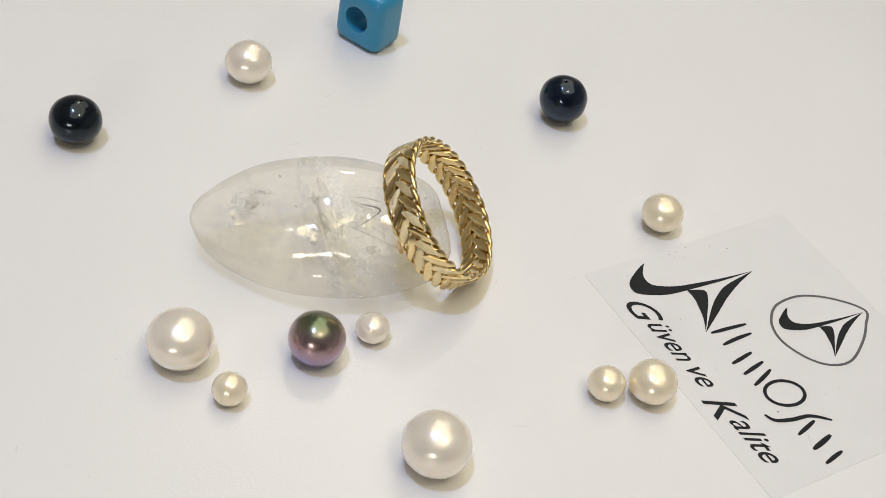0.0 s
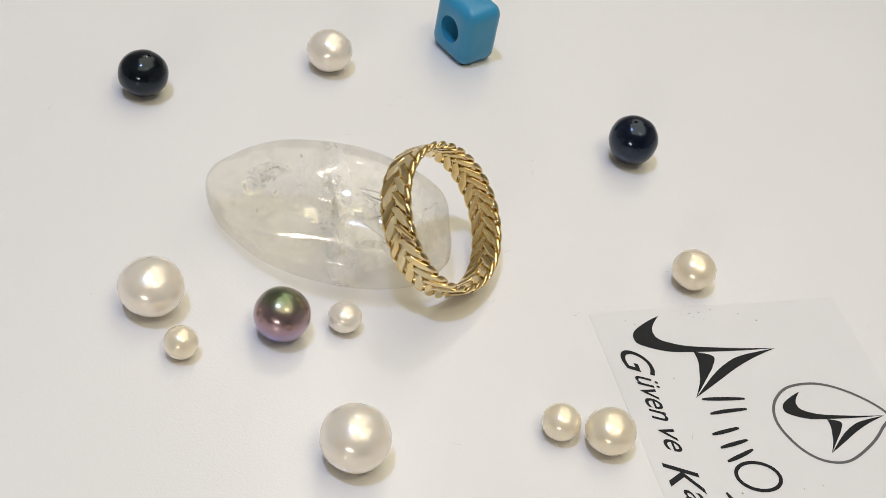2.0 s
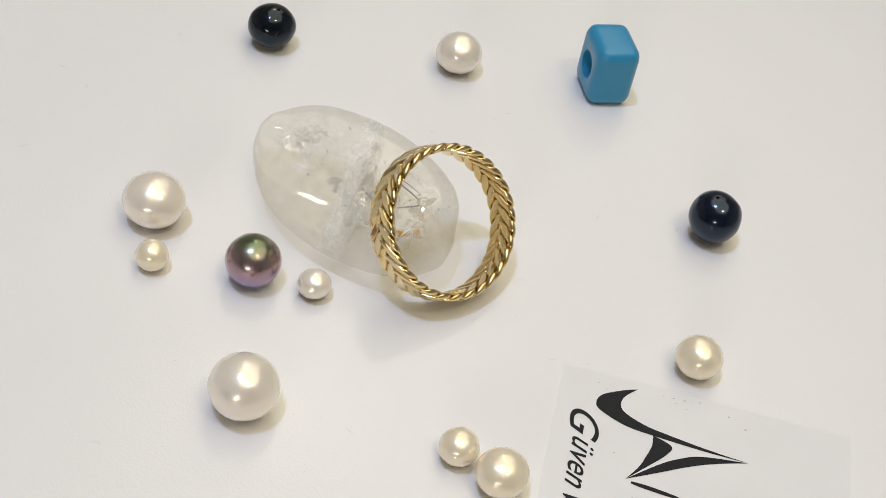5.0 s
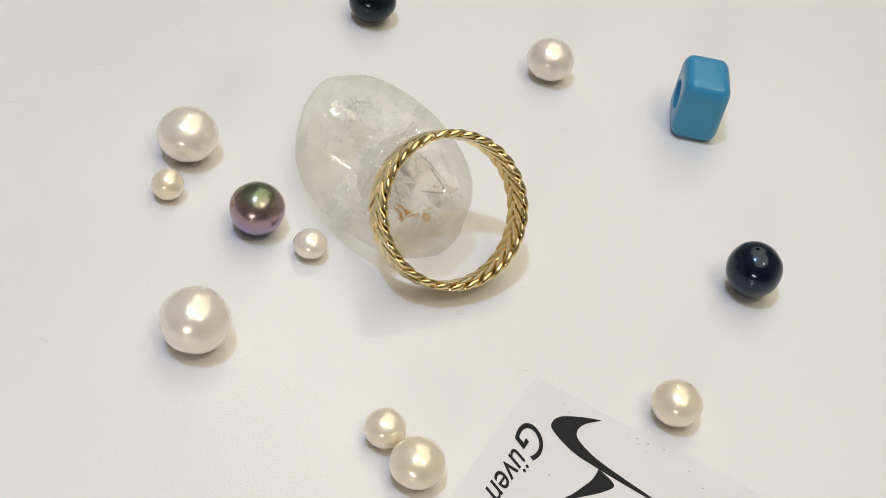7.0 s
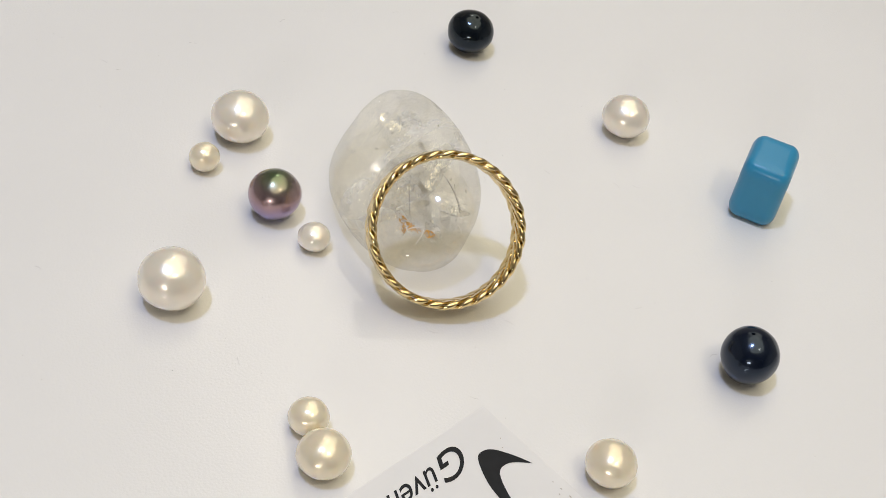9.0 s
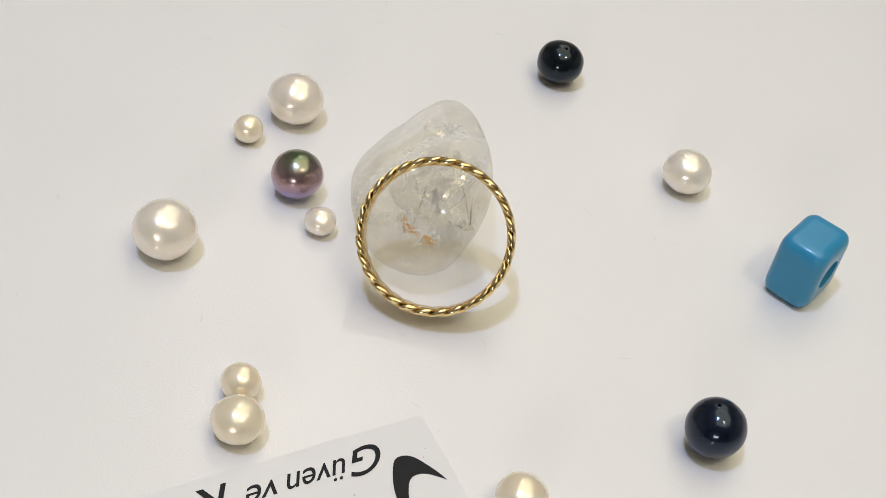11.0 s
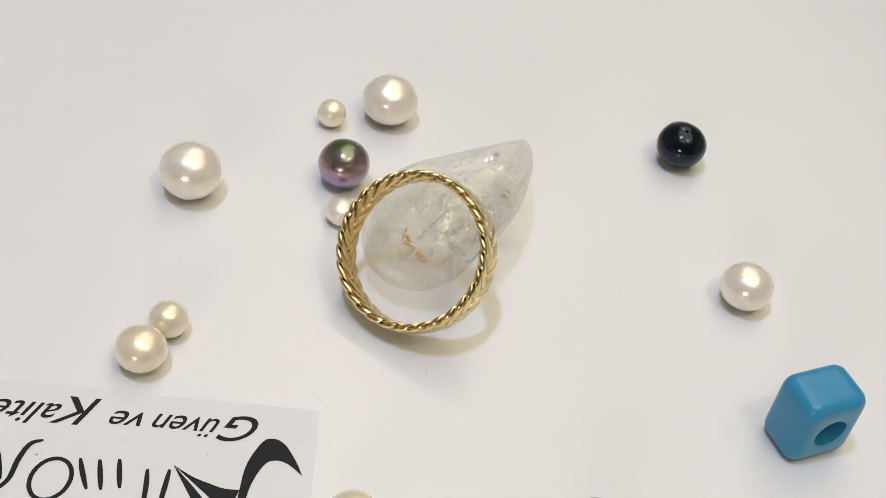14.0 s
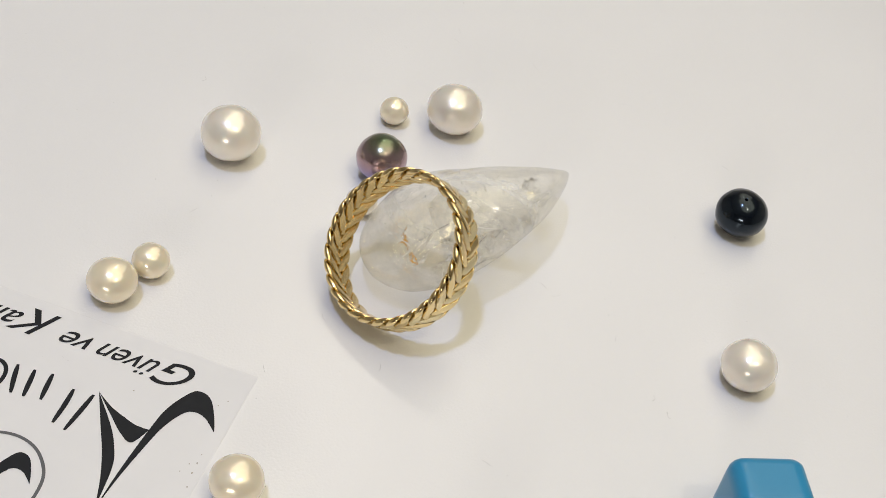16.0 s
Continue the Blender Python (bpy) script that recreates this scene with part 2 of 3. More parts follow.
def bead_mesh(a, b, h, rho, hole_r, lining):
    """A rounded box with a round bore along local x."""
    bm = bmesh.new()
    n, m = 48, 7
    a, b, h = a - rho, b - rho, h / 2 - rho
    rings = []

    def square(k):
        t = 2 * math.pi * k / n
        c, s = math.cos(t), math.sin(t)
        u = max(abs(c), abs(s))
        c, s = c / u, s / u
        return c, s

    def outline(k, inset):
        c, s = square(k)
        by, bz = b + rho - inset, h + rho - inset
        y, z = c * by, s * bz
        cr = max(rho - inset * 0.6, 0.0002)
        oy, oz = max(abs(y) - (by - cr), 0), max(abs(z) - (bz - cr), 0)
        d = math.hypot(oy, oz)
        if oy > 0 and oz > 0 and d > 1e-9:
            y = math.copysign(by - cr + oy / d * cr, y)
            z = math.copysign(bz - cr + oz / d * cr, z)
        return y, z

    def ring(x, inset):
        rings.append([bm.verts.new((x, *outline(k, inset))) for k in range(n)])

    def bore(x, r):
        rings.append([bm.verts.new((x, r * math.cos(2 * math.pi * k / n), r * math.sin(2 * math.pi * k / n))) for k in range(n)])

    if lining:
        for j in range(9):
            bore((a + rho) * (0.985 - 0.24625 * j), hole_r * (1.02 if j in (0, 8) else 1.0))
    else:
        bore(-(a + rho) * 0.985, hole_r * 1.02)
        bore(-(a + rho), hole_r * 1.10)
        for sgn in (-1, 1):
            for j in range(m)[::sgn]:
                t = math.pi / 2 * j / (m - 1)
                ring(sgn * (a + rho * math.sin(t)), rho * (1 - math.cos(t)))
        bore(a + rho, hole_r * 1.10)
        bore((a + rho) * 0.985, hole_r * 1.02)
    for p, q in zip(rings, rings[1:]):
        for k in range(n):
            bm.faces.new((p[k], p[(k + 1) % n], q[(k + 1) % n], q[k]))
    bmesh.ops.recalc_face_normals(bm, faces=bm.faces)
    bmesh.ops.translate(bm, vec=(0, 0, h + rho), verts=bm.verts)
    return bm


for name, lining in (("bead_body", False), ("bore", True)):
    bead_bm = bead_mesh(3.443 * mm, 4.468 * mm, 10.106 * mm, 1.6 * mm, 2.15 * mm, lining)
    bmesh.ops.rotate(bead_bm, verts=bead_bm.verts, cent=(0, 0, 0), matrix=Matrix.Rotation(math.pi / 2, 3, "Z"))
    if lining:
        bmesh.ops.reverse_faces(bead_bm, faces=bead_bm.faces)
    part(name, bead_bm, M_BLUE, bead, "shaded round bore through the bead" if lining else "")
mover(bead)

# ---- gold ring of two rows of leaf links ----
RING_R = 10.0 * mm
ring_thing = empty("gold_ring", Matrix.Translation((4.293 * mm, 4.444 * mm, 9.015 * mm)) @ Vector((0, 0, 1)).rotation_difference(Vector((0.7570, -0.0285, 0.6528))).to_matrix().to_4x4())
tagged(ring_thing, "yellow gold ring of braided leaf links leaning on the crystal", "ring")
LINKS = 30


def smooth_path(path, n):
    """Evenly counted points on a Catmull-Rom curve through the path."""
    p = [Vector(q) for q in path]
    p = [2 * p[0] - p[1]] + p + [2 * p[-1] - p[-2]]
    out, m = [], len(p) - 3
    for i in range(n + 1):
        f = min(i / n * m, m - 1e-6)
        k, t = int(f), f - int(f)
        a, q, c, d = p[k:k + 4]
        out.append(0.5 * (2 * q + (c - a) * t + (2 * a - 5 * q + 4 * c - d) * t * t + (3 * q - a - 3 * c + d) * t ** 3))
    return out


BAND_T, BAND_Y, TIP = 0.40, 2.28, 0.42   # half thickness, half width, and reach of the tips past the middle, in mm
SECTION = [(-1.0, -0.26), (-0.97, -0.06), (-0.84, 0.07), (-0.30, 0.11), (0.15, 0.15), (0.50, 0.11), (0.84, 0.07), (0.97, -0.06), (1.0, -0.26), (0.5, -0.34), (-0.5, -0.34)]


def band_point(v):
    """Along a link's run, 0 to 1: tangential shift, axial and radial place, the outward normal (axial, radial) and how flat it is there."""
    flat, arc = BAND_Y - BAND_T + TIP, math.pi * BAND_T
    q = v * (2 * flat + arc)
    if q < flat:
        return q - flat, q - TIP, -BAND_T, 0.0, -1.0, 1.0
    if q > flat + arc:
        r = q - flat - arc
        return 1.35 + r, BAND_Y - BAND_T - r, BAND_T, 0.0, 1.0, 1.0
    a = (q - flat) / BAND_T - math.pi / 2
    return 1.35 * (q - flat) / arc, BAND_Y - BAND_T + BAND_T * math.cos(a), BAND_T * math.sin(a), math.cos(a), math.sin(a), abs(math.sin(a)) ** 3


def link_mesh(side, mat):
    """One link: a flat leaf with a faint midrib on the inner face, a round strand over the rim and a leaf again on the outer face."""
    bm = bmesh.new()
    ns, nc = 44, len(SECTION)
    rows = []
    for i in range(ns + 1):
        v = i / ns
        x, y, z, ny, nz, flat = band_point(v)
        tip = min(1.0, min(v, 1 - v) / 0.20)
        leaf = 0.5 - 0.5 * math.cos(2 * math.pi * min(1.0, min(v, 1 - v) / 0.40))
        w = 0.90 * (0.06 + 0.94 * math.sin(math.pi / 2 * tip) ** 0.9) * (0.80 + 0.20 * leaf)
        row = []
        for t, h in SECTION:
            dome = 0.22 * math.sqrt(max(0.0, 1 - t * t)) - 0.07 if h > -0.2 else h
            h = h * flat + dome * (1 - flat) + 0.05 * t * flat * math.copysign(1, nz)
            h *= 0.5 + 0.5 * tip
            rr = RING_R / mm - 0.52 + z + nz * h
            ang = -(x + t * w) / 9.3
            row.append(bm.verts.new((rr * math.cos(ang) * mm, rr * math.sin(ang) * mm, side * (y + ny * h) * mm)))
        rows.append(row)
    for p, q in zip(rows, rows[1:]):
        for j in range(nc):
            bm.faces.new((p[j], p[(j + 1) % nc], q[(j + 1) % nc], q[j]))
    bm.faces.new(rows[0])
    bm.faces.new(rows[-1])
    bmesh.ops.recalc_face_normals(bm, faces=bm.faces)
    for e in bm.edges:
        e.smooth = e.is_boundary or e.calc_face_angle(0) < radians(30)
    me = finish(bm, mat, "link")
    if mat is not M_GOLD:
        me.materials.append(M_GOLD)
        for k, p in enumerate(me.polygons):
            p.material_index = 0 if 0.62 < k // nc / ns < 1.0 else 1
    return me


LINK_MESH = {(s, k): link_mesh(s, (M_GOLD, M_SPARK)[k]) for s in (-1, 1) for k in (0, 1)}
for k in range(LINKS):
    for s in (-1, 1):
        stip = (k + (s > 0)) % 2
        ob = part("link", LINK_MESH[s, stip], None, ring_thing, "stippled sparkling gold leaf link" if stip else "")
        ob.rotation_euler = (0, 0, 2 * math.pi * (k + (0.5 if s > 0 else 0.0)) / LINKS)
mover(ring_thing)

# ---- tumbled rock crystal ----
STONE_POSE = pose(-0.009594, 0.003391, 0, 0, 0, 11.337)
HALF, LIFT = (0.017429, 0.008809, 0.005632), 0.005228
SWELL = (0.0016, -0.1740, 0.0153, -0.1486, 0.3343, 0.0997, -0.0471, 0.0633, -0.0755, -0.1873, 0.1584, 0.1017, -0.1209, 0.0266, -0.0444, 0.0588, 0.0800, -0.1134, 0.0332, -0.0038, 0.0707)


def stone_point(d):
    """The pebble's surface along the direction d: an ellipsoid with a few low swellings."""
    x, y, z = d
    terms = (x, y, z, x * y, y * z, x * z, x * x - y * y, 3 * z * z - 1, x ** 3, y ** 3, z ** 3, x * x * y, x * x * z, y * y * x, y * y * z, z * z * x, z * z * y, x * y * z, x ** 4, y ** 4, z ** 4)
    g = 1 + sum(a * b for a, b in zip(terms, SWELL))
    px = x * HALF[0] * g
    lean = max(0.0, (-px - 0.001) / 0.012) ** 1.3
    py, pz = y * HALF[1] * g + 0.0004 * lean, z * HALF[2] * g
    # the thin end is a slanting chisel
    cut = (0.85 * py - 0.53 * pz) * min(0.5, 0.34 * lean)
    py *= 0.91 if py > 0 else 1.0
    return Vector((px - 0.0004 * lean, py - (0.85 if cut > 0 else 0.45) * cut, pz + (0.2 if cut > 0 else 0.70) * cut))


def within(p, share):
    """The point p of the stone's space, pulled in to at most a share of the way to the skin."""
    q = p - Vector((0, 0, LIFT + STONE_SETTLE))
    edge = stone_point(Vector((q.x / HALF[0], q.y / HALF[1], q.z / HALF[2])).normalized())
    reach = edge.length * share
    if q.length > reach:
        q *= reach / q.length
    return q + Vector((0, 0, LIFT + STONE_SETTLE))


STONE_SETTLE = 0.0004


def stone_mesh():
    bm = bmesh.new()
    bmesh.ops.create_icosphere(bm, subdivisions=5, radius=1)
    for v in bm.verts:
        p = stone_point(v.co.normalized())
        p *= 1 + 0.016 * noise.noise(v.co * 3.1) + 0.004 * noise.noise(v.co * 9)
        p.z += LIFT + STONE_SETTLE
        p.z = 0.0007 * math.log(1 + math.exp(p.z / 0.0007))
        v.co = p
    return bm


def crystal_material():
    m = bpy.data.materials.new("rock_crystal")
    m.use_nodes = True
    nt = m.node_tree
    nt.nodes.clear()
    out = nt.nodes.new("ShaderNodeOutputMaterial")
    glass = nt.nodes.new("ShaderNodeBsdfGlass")
    glass.inputs["IOR"].default_value, glass.inputs["Roughness"].default_value = 1.45, 0.0
    glass.inputs["Color"].default_value = (0.995, 0.985, 0.96, 1)
    clear = nt.nodes.new("ShaderNodeBsdfTransparent")
    clear.inputs["Color"].default_value = (0.99, 0.98, 0.945, 1)
    tc, n, bp = nt.nodes.new("ShaderNodeTexCoord"), nt.nodes.new("ShaderNodeTexNoise"), nt.nodes.new("ShaderNodeBump")
    n.inputs["Scale"].default_value, n.inputs["Detail"].default_value = 150, 3
    bp.inputs["Strength"].default_value, bp.inputs["Distance"].default_value = 0.05, 0.001
    nt.links.new(tc.outputs["Object"], n.inputs["Vector"])
    nt.links.new(n.outputs["Fac"], bp.inputs["Height"])
    nt.links.new(bp.outputs[0], glass.inputs["Normal"])
    a, c = nt.nodes.new("ShaderNodeMixShader"), nt.nodes.new("ShaderNodeMixShader")
    gloss, fres = nt.nodes.new("ShaderNodeBsdfGlossy"), nt.nodes.new("ShaderNodeLayerWeight")
    gloss.inputs["Roughness"].default_value = 0.03
    fres.inputs["Blend"].default_value = 0.5
    steep, amount = nt.nodes.new("ShaderNodeMath"), nt.nodes.new("ShaderNodeMath")
    steep.operation, amount.operation = "POWER", "MULTIPLY_ADD"
    steep.inputs[1].default_value, amount.inputs[1].default_value, amount.inputs[2].default_value = 4.0, 0.45, 0.055
    nt.links.new(fres.outputs["Facing"], steep.inputs[0])
    nt.links.new(steep.outputs[0], amount.inputs[0])
    nt.links.new(bp.outputs[0], gloss.inputs["Normal"])
    nt.links.new(bp.outputs[0], fres.inputs["Normal"])
    a.inputs[0].default_value = 0.88
    nt.links.new(glass.outputs[0], a.inputs[1])
    nt.links.new(clear.outputs[0], a.inputs[2])
    cloud, skin, haze, milk = nt.nodes.new("ShaderNodeBsdfTranslucent"), nt.nodes.new("ShaderNodeBsdfDiffuse"), nt.nodes.new("ShaderNodeMixShader"), nt.nodes.new("ShaderNodeMixShader")
    cloud.inputs[0].default_value = skin.inputs[0].default_value = (0.98, 0.972, 0.945, 1)
    haze.inputs[0].default_value = 0.75
    nt.links.new(cloud.outputs[0], haze.inputs[1])
    nt.links.new(skin.outputs[0], haze.inputs[2])
    # cloudy patches, and a denser milky band that crosses the stone aslant
    fine, dot, off, near, band, patch, total = (nt.nodes.new("ShaderNode" + k) for k in ("TexNoise", "VectorMath", "Math", "Math", "MapRange", "MapRange", "Math"))
    fine.inputs["Scale"].default_value, fine.inputs["Detail"].default_value, fine.inputs["Roughness"].default_value = 260, 9, 0.72
    fine.inputs["Distortion"].default_value = 0.2
    nt.links.new(tc.outputs["Object"], fine.inputs["Vector"])
    dot.operation = "DOT_PRODUCT"
    dot.inputs[1].default_value = (0.93, 0.36, 0.0)
    nt.links.new(tc.outputs["Object"], dot.inputs[0])
    off.operation, near.operation, total.operation = "MULTIPLY_ADD", "ABSOLUTE", "ADD"
    off.inputs[1].default_value, off.inputs[2].default_value = 0.0022, -0.0004
    nt.links.new(fine.outputs["Fac"], off.inputs[0])
    shift = nt.nodes.new("ShaderNodeMath")
    shift.operation = "ADD"
    nt.links.new(dot.outputs["Value"], shift.inputs[0])
    nt.links.new(off.outputs[0], shift.inputs[1])
    nt.links.new(shift.outputs[0], near.inputs[0])
    nt.links.new(near.outputs[0], band.inputs[0])
    nt.links.new(fine.outputs["Fac"], patch.inputs[0])
    for node, values in ((band, (0.0009, 0.0014, 0.20, 0.0)), (patch, (0.50, 0.68, 0.04, 0.24))):
        for k, v in zip((1, 2, 3, 4), values):
            node.inputs[k].default_value = v
    nt.links.new(band.outputs[0], total.inputs[0])
    nt.links.new(patch.outputs[0], total.inputs[1])
    nt.links.new(total.outputs[0], milk.inputs[0])
    nt.links.new(a.outputs[0], milk.inputs[1])
    nt.links.new(haze.outputs[0], milk.inputs[2])
    nt.links.new(amount.outputs[0], c.inputs[0])
    nt.links.new(milk.outputs[0], c.inputs[1])
    nt.links.new(gloss.outputs[0], c.inputs[2])
    nt.links.new(c.outputs[0], out.inputs["Surface"])
    return m


def veil_material(name, colour, scale, low, high, most):
    """Patchy milky film inside the stone: clear where the noise is low."""
    m = bpy.data.materials.new(name)
    m.use_nodes = True
    nt = m.node_tree
    nt.nodes.clear()
    out, mix = nt.nodes.new("ShaderNodeOutputMaterial"), nt.nodes.new("ShaderNodeMixShader")
    dif, tra, clear, both = nt.nodes.new("ShaderNodeBsdfDiffuse"), nt.nodes.new("ShaderNodeBsdfTranslucent"), nt.nodes.new("ShaderNodeBsdfTransparent"), nt.nodes.new("ShaderNodeMixShader")
    dif.inputs[0].default_value = tra.inputs[0].default_value = (*colour, 1)
    tc, n, rng = nt.nodes.new("ShaderNodeTexCoord"), nt.nodes.new("ShaderNodeTexNoise"), nt.nodes.new("ShaderNodeMapRange")
    n.inputs["Scale"].default_value, n.inputs["Detail"].default_value, n.inputs["Roughness"].default_value = scale, 8, 0.68
    for k, v in zip((1, 2, 3, 4), (low, high, 0.0, most)):
        rng.inputs[k].default_value = v
    nt.links.new(tc.outputs["Object"], n.inputs["Vector"])
    nt.links.new(n.outputs["Fac"], rng.inputs[0])
    nt.links.new(rng.outputs[0], mix.inputs[0])
    nt.links.new(dif.outputs[0], both.inputs[1])
    nt.links.new(tra.outputs[0], both.inputs[2])
    nt.links.new(clear.outputs[0], mix.inputs[1])
    nt.links.new(both.outputs[0], mix.inputs[2])
    nt.links.new(mix.outputs[0], out.inputs["Surface"])
    return m


M_VEIL = veil_material("milky_veil", (0.98, 0.97, 0.94), 260, 0.46, 0.70, 0.42)
M_BAND = veil_material("white_band", (0.98, 0.975, 0.96), 190, 0.30, 0.66, 0.75)
M_CRACK = veil_material("crack_film", (0.98, 0.975, 0.95), 700, 0.46, 0.54, 0.95)
M_RUST = veil_material("rust_stain", (0.82, 0.40, 0.015), 2300, 0.46, 0.55, 1.0)
M_NEEDLE = material("dark_needle", (0.26, 0.25, 0.25), 0.4)
M_CRYSTAL = crystal_material()
crystal = empty("rock_crystal", STONE_POSE)
tagged(crystal, "clear tumbled quartz pebble with cloudy veils and rusty inclusions", "crystal")
part("pebble", stone_mesh(), M_CRYSTAL, crystal)


def sheet(size_u, size_v, waviness, seed, n=18):
    """A ragged wavy sheet in its own xy plane."""
    bm = bmesh.new()
    g = {}
    for i in range(n + 1):
        for j in range(n + 1):
            a, r = 2 * math.pi * i / n, j / n
            edge = 1 + 0.35 * noise.noise(Vector((math.cos(a) * 1.5, math.sin(a) * 1.5, seed)))
            x, y = size_u * r * edge * math.cos(a), size_v * r * edge * math.sin(a)
            z = waviness * noise.noise(Vector((x * 260, y * 260, seed * 3.3)))
            g[i, j] = bm.verts.new((x, y, z))
    for i in range(n):
        for j in range(n):
            bm.faces.new((g[i, j], g[i + 1, j], g[i + 1, j + 1], g[i, j + 1]))
    bmesh.ops.remove_doubles(bm, verts=bm.verts, dist=1e-6)
    return bm


def inclusion(name, bm, mat, m, label):
    for v in bm.verts:
        v.co = within(m @ v.co, 0.955)
    return part(name, bm, mat, crystal, label)


def tube(points, r, n=6):
    bm = bmesh.new()
    pts = smooth_path([(*p,) for p in points], 14)
    rows = []
    for k, p in enumerate(pts):
        d = (pts[min(k + 1, len(pts) - 1)] - pts[max(k - 1, 0)]).normalized()
        s = d.orthogonal().normalized()
        t = d.cross(s)
        w = r * (0.35 + 0.65 * math.sin(math.pi * (0.1 + 0.8 * k / (len(pts) - 1))))
        rows.append([bm.verts.new((p + (s * math.cos(2 * math.pi * j / n) + t * math.sin(2 * math.pi * j / n)) * w) * mm) for j in range(n)])
    for p, q in zip(rows, rows[1:]):
        for j in range(n):
            bm.faces.new((p[j], p[(j + 1) % n], q[(j + 1) % n], q[j]))
    bm.faces.new(rows[0])
    bm.faces.new(rows[-1])
    bmesh.ops.recalc_face_normals(bm, faces=bm.faces)
    return bm


VEILS = [  # place in mm, turn in degrees, size in mm
    ((-0.4, 0.0, 5.4), (96, 0, -74), (8.0, 4.4)), ((-8.5, 0.5, 6.5), (14, -12, 10), (4.0, 3.2)), ((4.0, -1.5, 5.6), (38, 20, 130), (4.0, 2.4)), ((7.5, 0.5, 5.8), (18, 25, 40), (3.0, 2.4))]
for k, (p, r, s) in enumerate(VEILS):
    inclusion("milky_veil", sheet(s[0] * mm, s[1] * mm, 1.1 * mm, k + 1), M_VEIL if k else M_BAND, pose(*(c * mm for c in p), *r), "cloudy white veil inside the crystal")
CRACKS = [((1.5, -2.6, 6.0), (70, 5, 35), (3.2, 1.0)), ((3.8, 0.8, 6.8), (82, 0, -30), (2.6, 0.9)), ((-2.0, 2.6, 6.4), (60, 12, 80), (2.2, 1.2)), ((9.5, -1.2, 4.5), (50, 30, 10), (1.8, 1.0)), ((8.0, 2.0, 6.2), (66, 0, 60), (1.9, 0.8)), ((-11.0, 2.0, 6.5), (40, -20, 20), (2.4, 1.3)), ((5.5, -3.6, 3.6), (80, 0, 15), (2.8, 0.8))]
for k, (p, r, s) in enumerate(CRACKS):
    inclusion("healed_crack", sheet(s[0] * mm, s[1] * mm, 0.5 * mm, k + 20), M_CRACK, pose(*(c * mm for c in p), *r), "bright ragged crack inside the crystal")
for k, (p, r, s) in enumerate([((8.8, -5.2, 6.2), (60, 30, 10), (1.0, 0.7)), ((9.4, -4.3, 5.8), (50, 40, 50), (0.8, 0.6)), ((10.3, -1.9, 4.9), (60, 35, 80), (0.9, 0.5)), ((9.0, -5.0, 5.0), (50, 20, 0), (0.5, 0.4)), ((9.9, -3.3, 5.4), (70, 40, 30), (0.5, 0.4))]):
    inclusion("rust_stain", sheet(s[0] * mm, s[1] * mm, 0.3 * mm, k + 40, 12), M_RUST, pose(*(c * mm for c in p), *r), "rusty orange stain inside the crystal")
for pts, r in (([(0.5, -1.5, 6.6), (3.5, -2.6, 6.2), (8.5, -4.0, 4.6)], 0.055), ([(1.5, 2.6, 7.2), (4.0, 3.0, 7.0), (7.0, 3.4, 6.0)], 0.06), ([(4.5, 2.0, 3.0), (7.0, 3.6, 4.4), (3.0, 4.2, 5.0)], 0.13), ([(-3.0, 3.4, 6.0), (-1.6, 3.0, 6.6), (0.4, 3.2, 6.4)], 0.05)):
    inclusion("dark_needle", tube(pts, r), M_NEEDLE, Matrix(), "thin dark needle inside the crystal")


def mirror_material():
    """An inner fracture face: bright gloss in ragged patches, clear between them."""
    m = bpy.data.materials.new("fracture_face")
    m.use_nodes = True
    nt = m.node_tree
    nt.nodes.clear()
    out, mix, gloss, clear, tc, n, rng = (nt.nodes.new("ShaderNode" + k) for k in ("OutputMaterial", "MixShader", "BsdfGlossy", "BsdfTransparent", "TexCoord", "TexNoise", "MapRange"))
    gloss.inputs["Roughness"].default_value = 0.12
    gloss.inputs["Color"].default_value = (0.98, 0.97, 0.95, 1)
    n.inputs["Scale"].default_value, n.inputs["Detail"].default_value, n.inputs["Roughness"].default_value = 520, 6, 0.7
    for k, v in zip((1, 2, 3, 4), (0.47, 0.60, 0.0, 0.6)):
        rng.inputs[k].default_value = v
    nt.links.new(tc.outputs["Object"], n.inputs["Vector"])
    nt.links.new(n.outputs["Fac"], rng.inputs[0])
    nt.links.new(rng.outputs[0], mix.inputs[0])
    nt.links.new(clear.outputs[0], mix.inputs[1])
    nt.links.new(gloss.outputs[0], mix.inputs[2])
    nt.links.new(mix.outputs[0], out.inputs["Surface"])
    return m


M_FACE = mirror_material()
face_rnd = random.Random(8)
for k in range(16):
    along = face_rnd.uniform(-12, 10)
    across = face_rnd.uniform(-4, 4) * (1 - (along / 16) ** 2)
    inclusion("fracture_face", sheet(face_rnd.uniform(0.9, 2.6) * mm, face_rnd.uniform(0.5, 1.2) * mm, 0.35 * mm, k + 60, 12), M_FACE,
              pose(along * mm, across * mm, face_rnd.uniform(4.5, 8.0) * mm, face_rnd.uniform(-32, 32), face_rnd.uniform(-32, 32), face_rnd.uniform(0, 180)), "glinting fracture face inside the crystal")


